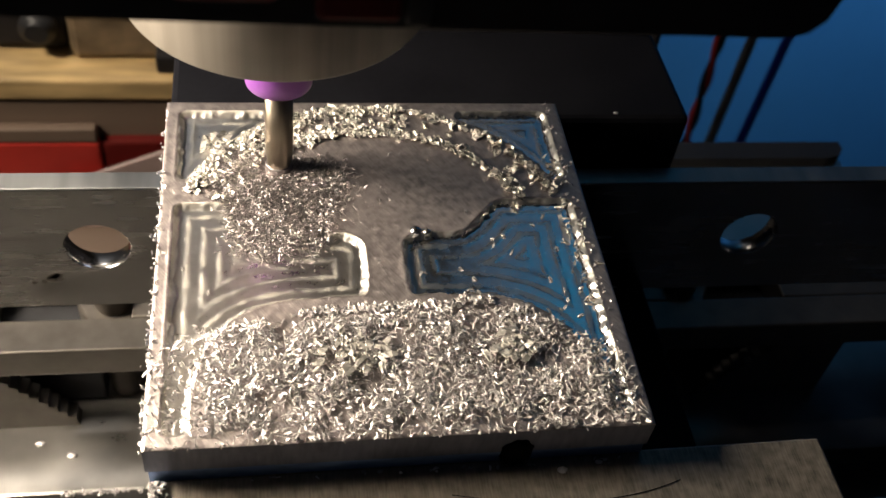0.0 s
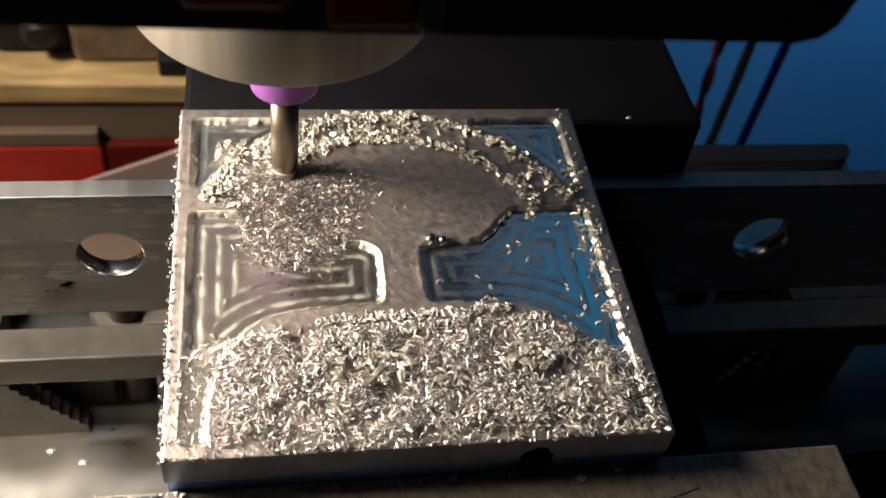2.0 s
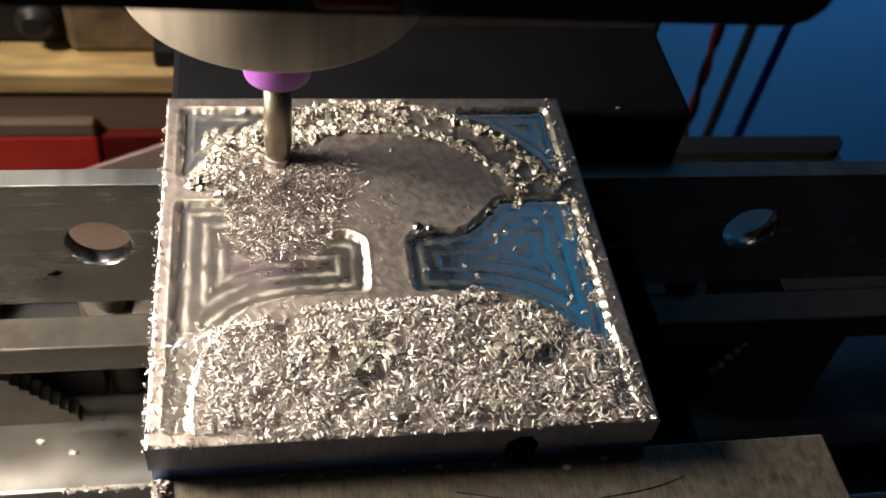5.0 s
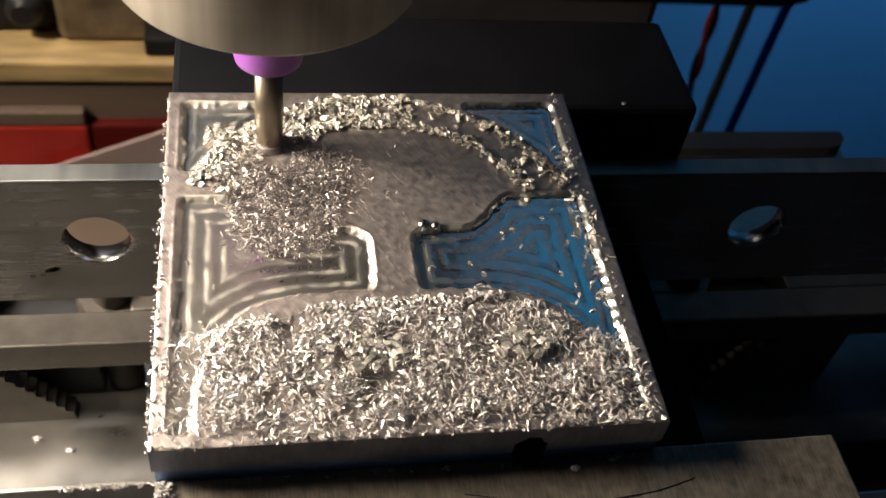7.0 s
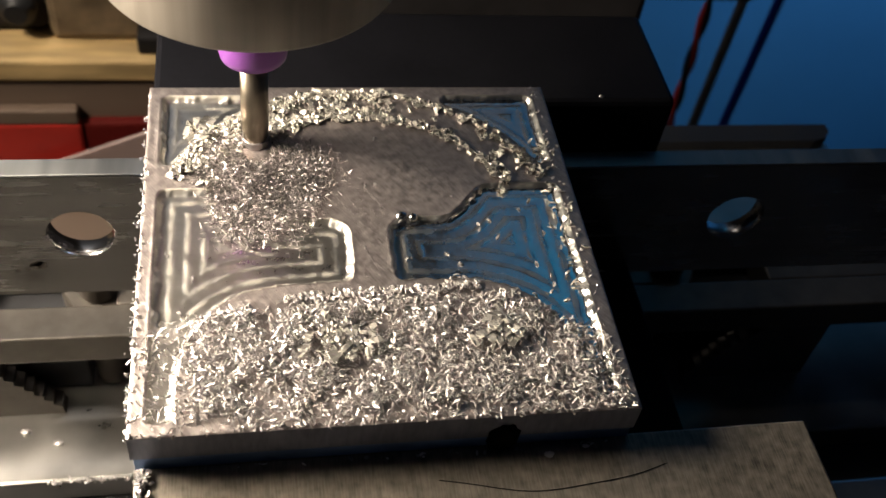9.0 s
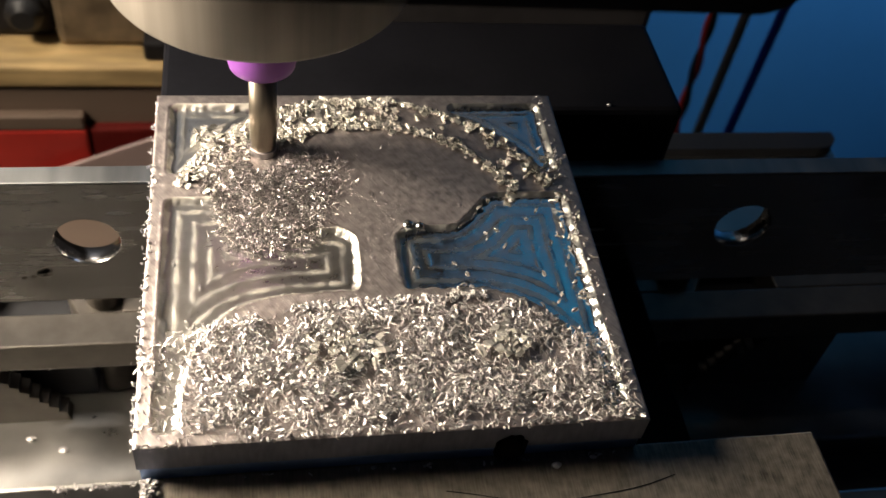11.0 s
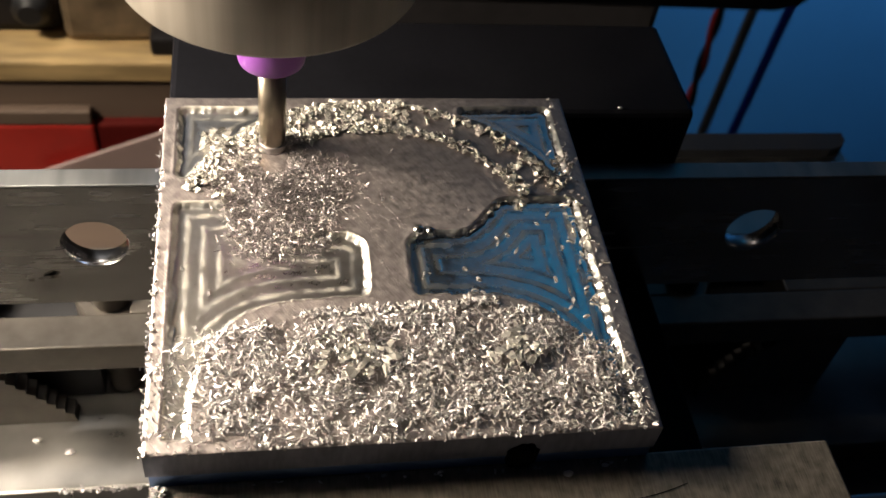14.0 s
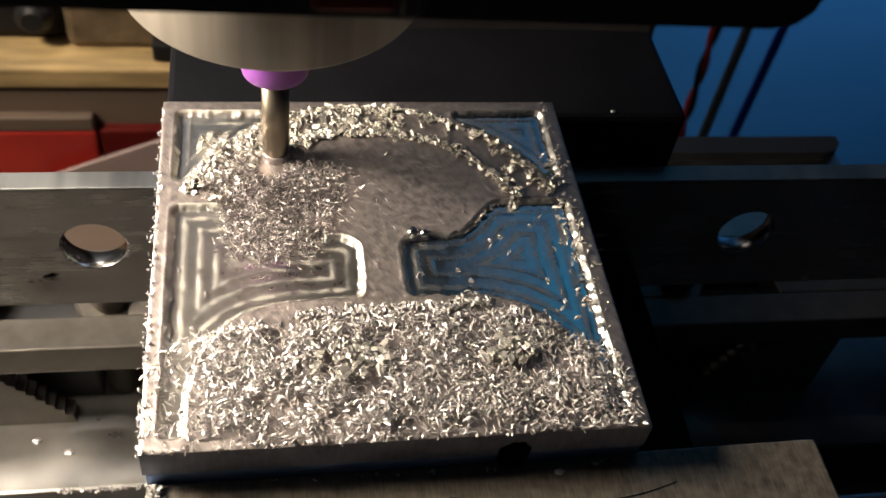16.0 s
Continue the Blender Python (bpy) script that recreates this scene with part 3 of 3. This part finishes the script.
    chips("broad_chips", np.stack([x, y, 0.25 + rng.random(n) * 0.3], 1), rng.uniform(1.4, 2.4, n), FOIL, "broad bright folded chips beside the cutter", 13, 0.2, 0.2, (0.5, 0.9), 0.05)
    n = 55
    x, y = 47.6 + rng.normal(0, 0.8, n), -10 - 24 * rng.random(n) ** 1.5
    chips("edge_chips", np.stack([x, y, np.maximum(plate_z(np.clip(x, 0, 50), y), -0.6) + 0.15], 1), rng.uniform(0.5, 1.2, n), FOIL, "crumpled chips along the plate's rim", 14, 0.5, 0.4, (0.14, 0.36), 0.05)
    # a row of small beads along the shoulder of the base
    n = 210
    x = rng.uniform(15, 36, n)
    y = -34.4 + 0.04 * (x - 16) + rng.normal(0, 0.35, n)
    z = plate_z(x, y) + 0.3
    chips("shoulder_chips", np.stack([x, y, z], 1), rng.uniform(0.35, 0.7, n), CHIP, "row of small bright chips along the raised shoulder", 4, 0.4, 0.35, (0.3, 0.45), 0.06)
    # single chips and burrs along the rim and in the pockets
    n = 340
    side = rng.integers(0, 4, n)
    u = rng.random(n)
    x = np.where(side < 2, rng.normal(-0.05, 0.22, n), np.where(side == 2, 48.6 + rng.normal(0, 0.4, n), u * 50))
    y = np.where(side < 2, -50 * u ** 0.8, np.where(side == 2, -50 * u, -49.8 + rng.normal(0, 0.15, n)))
    z = np.where(x < 0.05, -0.15 - rng.random(n) * 0.5, 0.1)
    chips("rim_burrs", np.stack([x, y, z], 1), rng.uniform(0.25, 0.7, n), CHIP, "small burrs and chips stuck along the plate edge", 5, 0.8, 0.9, (0.15, 0.35))
    # a few on the slot of the table and in the corner of the jaw
    n = 90
    x, y = rng.uniform(-21, -1, n), -16.1 + rng.normal(0, 0.25, n)
    chips("table_chips", np.stack([x, y, -66.8 + 0 * x], 1), rng.uniform(0.4, 1.0, n), CHIP, "fine chips along the edge of a table slot", 9, 0.7, 0.6)
    n = 150
    x, y = 0.5 + np.abs(rng.normal(0, 0.5, n)), -50.6 - np.abs(rng.normal(0, 1.3, n))
    chips("jaw_chips", np.stack([x, y, -5.2 + 0.5 * rng.random(n)], 1), rng.uniform(0.3, 0.8, n), CHIP, "small bright chips piled on the corner of the jaw", 10, 0.7, 0.7)
    n = 26
    x = rng.uniform(8, 49, n)
    chips("jaw_edge_chips", np.stack([x, -50.35 - rng.random(n) * 0.5, -5.3 + 0 * x], 1), rng.uniform(0.3, 0.8, n), CHIP, "few chips fallen along the back of the jaw", 12, 0.7, 0.7)
    # single chips lying by themselves, each a thing of its own
    kinds = []
    for k in range(4):
        bm = bmesh.new()
        length, wide, bend = 0.55 + 0.17 * k, 0.2 + 0.05 * (k % 2), 0.5 + 0.2 * k
        rows = []
        for q in range(5):
            u = q / 4 - 0.5
            a = u * bend * 2
            w = wide * (0.6 + 0.5 * math.cos(u * 2.4))
            rows.append([bm.verts.new((length * u * (1 - 0.1 * a * a), sy * w / 2, length * bend * (0.25 - u * u) * 0.8 + sz * 0.03 + 0.05)) for sy, sz in ((-1, -1), (1, -1), (1, 1), (-1, 1))])
        for a, b in zip(rows, rows[1:]):
            for c in range(4):
                bm.faces.new((a[c], a[(c + 1) % 4], b[(c + 1) % 4], b[c]))
        bm.faces.new(rows[0][::-1])
        bm.faces.new(rows[-1])
        kinds.append(mesh_of("curled_chip", bm, CHIP))
    n = 200
    x, y = rng.uniform(2.5, 48, n), rng.uniform(-48, -2, n)
    ok = ((x > 28) & (y < -19) & (y > -36)) | ((x < 6) & (y < -22)) | ((rng.random(n) < 0.12) & (y < -8) & (y > -33))
    for k, (a, b) in enumerate(zip(x[ok][:90], y[ok][:90])):
        ob = new("curled_chip", kinds[k % 4])
        ob.matrix_basis = pose(a * MM, b * MM, (float(plate_z(np.array(a), np.array(b))) + 0.02) * MM, rng.normal(0, 12), rng.normal(0, 12), rng.uniform(0, 360))
        tagged(ob, "single curled aluminium chip lying on the plate", "metal chip", "loose chips")
        ON_TABLE.append(ob)


scatter()


def small_bits():
    bm = bmesh.new()
    bmesh.ops.create_icosphere(bm, subdivisions=3, radius=1)
    for v in bm.verts:
        k = 1 + 0.25 * noise.noise(v.co * 2.1)
        v.co = Vector((v.co.x * 1.6 * k, v.co.y * 0.7 * k, v.co.z * 1.9 * k - (0.7 if v.co.z < 0 else 0)))
    for f in bm.faces:
        f.smooth = True
    solid("grease_blob", bm, PUTTY, (36.2, -50.1, -3.4), "black blob of grease on the plate's front face", "grease", table=True)
    for x, y, r in ((28.7, -22.7, 0.75), (30.0, -23.0, 0.6)):
        dome = lathe([(r, 0), (r * 0.97, 0.25), (r * 0.75, 0.55), (r * 0.3, 0.72), (0.02, 0.75)], 24)
        solid("rolled_burr", dome, ALU_POCKET, (x, y, -0.32), "shiny rolled burr on the plate", "burr", "burrs", table=True)
    rng = random.Random(4)
    for x, y, z, s in ((59.3, 0.9, -2.6, 0.28), (-20.2, -9, -67, 0.8), (-25.5, -6.5, -67, 0.7), (41, -51.5, -5.5, 0.5), (45, -50.9, -5.5, 0.35)):
        b = bmesh.new()
        bmesh.ops.create_icosphere(b, subdivisions=1, radius=s)
        for v in b.verts:
            v.co = Vector((v.co.x * (1 + 0.5 * rng.random()), v.co.y * (0.6 + 0.5 * rng.random()), max(0, v.co.z * 0.7 + 0.2)))
        solid("loose_chip", b, CHIP, (x, y, z), "single bright aluminium chip lying loose", "metal chip", "loose chips", table=True)
    rng2 = np.random.default_rng(21)
    b = bmesh.new()
    for k in range(9):
        cx, cz, r = -16.9 + rng2.normal(0, 0.9), -26.2 + rng2.normal(0, 0.5), 0.25 + 0.4 * rng2.random()
        ring = [(cx + r * (1 + 0.5 * rng2.random()) * math.cos(q * 0.7), cz + 0.7 * r * (1 + 0.5 * rng2.random()) * math.sin(q * 0.7)) for q in range(9)]
        prism(ring, -6.03, -5.99, b)
    solid("oil_stain", b, CLAMP_STEEL, (0, 0, 0), "small brown oil stain on the bar", "stain", table=True)
    hair = [(29.3 + 0.95 * k, -53.6 - 1.9 * math.sin(k * 0.128) + 0.12 * math.sin(k * 0.5), -5.24) for k in range(26)]
    solid("thin_fibre", tube(hair, 0.045, 6), PUTTY, (0, 0, 0), "thin dark fibre lying on the vise jaw", "fibre", table=True)


small_bits()


# ---------------------------------------------------------------- spindle and head (fixed)
AX, AY = 13.5, -12.0


def spindle():
    s = thing("milling_spindle", (AX, AY, -1.25), "turned steel spindle with an end mill and purple ring", "spindle")
    z = 0.9
    part("housing", lathe([(4.6, 25.5 + z), (14.3, 25.0 + z), (15.1, 25.15 + z), (15.4, 25.6 + z), (15.4, 48.9 + z)], 128), SPINDLE_STEEL, s)
    part("depth_ring", lathe([(1.7, 13.05 + z), (3.2, 13.1 + z), (3.65, 13.45 + z), (3.8, 14.25 + z), (3.8, 17.2 + z), (3.4, 17.7 + z)], 48), PURPLE, s, "purple plastic depth ring")
    part("collet", lathe([(3.2, 17.71 + z), (4.5, 20 + z), (4.5, 25.49 + z)], 48), CARBIDE, s)
    mill = lathe([(1.2, 0.0), (1.42, 0.12), (1.45, 3.0), (1.587, 3.6), (1.587, 13.04 + z)], 40)
    part("end_mill", mill, CARBIDE, s)
    # Collar added for the pale swirl of chips round the tip.
    part("chip_swirl", lathe([(1.5, 1.0), (1.68, 1.25), (1.66, 1.6), (1.62, 2.0), (1.59, 2.2)], 40), CHIP_FINE, s, "pale collar standing in for chips whirled round the tip")


spindle()


def milling_machine():
    """The fixed parts of the machine: head, column and base."""
    m = thing("milling_machine", (AX, 0, -900), "black bench milling machine with red fittings on its head", "milling machine")
    z = 900
    outline = [(-33, 0.3), (30.9, -0.6), (32.4, -0.2), (33.3, 0.8), (33.8, 3), (33.8, 60), (-33, 60)]
    head = part("head", prism([(a, b + 49 + z) for a, b in outline], -52, 28), BLACK_PAINT, m)
    part("arm", box(14 - AX, 44 - AX, 28.02, 89.98, 52 + z, 105 + z, 2), BLACK_PAINT, head)
    part("red_fitting", box(1.3, 6.3, -53.0, -52.05, 49.6 + z, 65 + z, 0.5), HEAD_AND_SHADED_RED, head, "red fitting on the black head")
    part("red_fitting", box(-6.6, -0.8, -52.6, -52.05, 50.6 + z, 65 + z, 0.4), HEAD_AND_SHADED_RED, head, "dark red fitting on the black head")
    part("spacer", box(6.5, 8.0, -53.0, -52.05, 49.4 + z, 65 + z, 0.3), BLACK_IRON, head)
    part("column", box(3 - AX, 55 - AX, 90, 190, 0, 400 + z, 4), BLACK_PAINT, m)
    part("column_base", box(3 - AX, 101 - AX, 78, 89.9, 700, 58 + z, 2), BLACK_PAINT, m)
    part("saddle", box(10 - AX, 90 - AX, -60, 50, 0, -97.02 + z, 2), BLACK_PAINT, m)


milling_machine()


# ---------------------------------------------------------------- bench behind
def behind():
    b = thing("work_bench", (-60, 150, -900), "dark workbench behind the milling machine", "workbench")
    part("bench_top", box(-100, 60, -50, 50, 730, 750, 1), BROWN, b)
    for x in (-90, 50):
        for y in (-42, 42):
            part("leg", box(x - 6, x + 6, y - 6, y + 6, 0, 729.98, 0.5), BROWN, b)
    solid("brown_beam", box(-80, 62, -20, 24, 0, 42.5, 1.2), BROWN, (-50, 151, -149.98), "rough dark brown timber beam on the bench", "timber beam")
    solid("pine_board", box(-80, 58, -22, 24, 0, 7.2, 1.0), WOOD, (-50, 152, -107.45), "worn yellow pine board lying on a beam", "wooden board")
    solid("tan_block", box(-13, 13, 0, 24, 0, 26, 2.5), TAN, (-28, 139, -100.2), "tan block standing on the pine board", "block")
    c = thing("dark_fixture", (-49, 143, -100.2), "black fixture with a steel bolt end on the board", "fixture")
    part("fixture_body", box(-14, 7.6, 0, 16, 0, 21, 3), BLACK_PAINT, c)
    bolt = lathe([(4.4, 0), (5.0, 0.5), (5.0, 4), (3.2, 4.4), (3.0, 6)], 28)
    bmesh.ops.rotate(bolt, verts=bolt.verts, cent=(0, 0, 0), matrix=Matrix.Rotation(radians(90), 3, "X"))
    bmesh.ops.translate(bolt, verts=bolt.verts, vec=(0.5, -0.02, 10))
    part("bolt", bolt, BLACK_IRON, c)
    solid("black_block", box(-4.5, 4.5, 0, 10, 0, 6, 1), BLACK_PAINT, (-13, 133, -100.2), "small black block on the pine board", "block")
    r = thing("red_tool_box", (-72, 129, -149.98), "red metal box with a brown top strip on the bench", "box")
    part("box_body", box(-40, 37, -2, 1.5, 0, 29.5, 1), RED_PAINT, r)
    part("top_strip", box(-40, 36.5, -2, 1.6, 29.52, 34.5, 0.6), BROWN, r)
    tri = [(-52, 0), (10, 0), (10, 43), (-17, 30), (-52, 15)]
    # Continues the red box; its shade is put into a darker red.
    solid("shaded_box_end", box(0, 30, 0, 4, 0, 29, 1), HEAD_AND_SHADED_RED, (-34.9, 128, -149.98), "right end of the red box, its shade put into the paint", "box")
    solid("dusty_sheet", prism(tri, 0, 1.5), PINK_GREY, (0, 122, -149.98), "dusty pink-grey sheet with a slanted edge", "sheet")


behind()


def cables():
    def strand(x0, z0, x1, z1, phase, wind, n=60):
        out = []
        for k in range(n + 1):
            q = k / n
            out.append((x0 + (x1 - x0) * q + wind * math.cos(phase + q * 40), 250 + wind * math.sin(phase + q * 40), z0 + (z1 - z0) * q))
        return out

    # each hangs from the machine's arm down to the floor
    w = thing("twisted_cable", (214, 250, -900), "red and black twisted pair of wires", "cable")
    for mat, ph, name in ((WIRE_RED, 0.0, "red_strand"), (WIRE_BLACK, math.pi, "black_strand")):
        part(name, tube([(x - 214, y - 250, z + 900) for x, y, z in strand(207, -20, 218, -300, ph, 1.35)], 1.35), mat, w)
        part(name, tube([(x - 214, y - 250, z + 900) for x, y, z in strand(218, -300, 230, -900, ph, 1.35)], 1.35), mat, w)
    for name, x0, x1, r, mat, label in (("grey_cable", 224.5, 234.5, 2.4, WIRE_BROWN, "grey-brown cable hanging before the blue wall"), ("blue_cable", 245, 242, 2.3, WIRE_BLUE, "dark blue cable hanging before the blue wall")):
        pts = [(x0 + (x1 - x0) * k / 20 + 2 * math.sin(k * 0.5), 250, 100 - 1000 * k / 20) for k in range(21)]
        solid(name, tube(pts, r), mat, (0, 0, 0), label, "cable")


cables()


def motions():
    """The milling table carries the vise, the plate and the chips to and fro under the spindle."""
    for ob in ON_TABLE:
        home = ob.matrix_basis.copy()
        walk(ob, [(r[0], Matrix.Translation((r[7] * MM, r[8] * MM, 0)) @ home) for r in PATH])


motions()
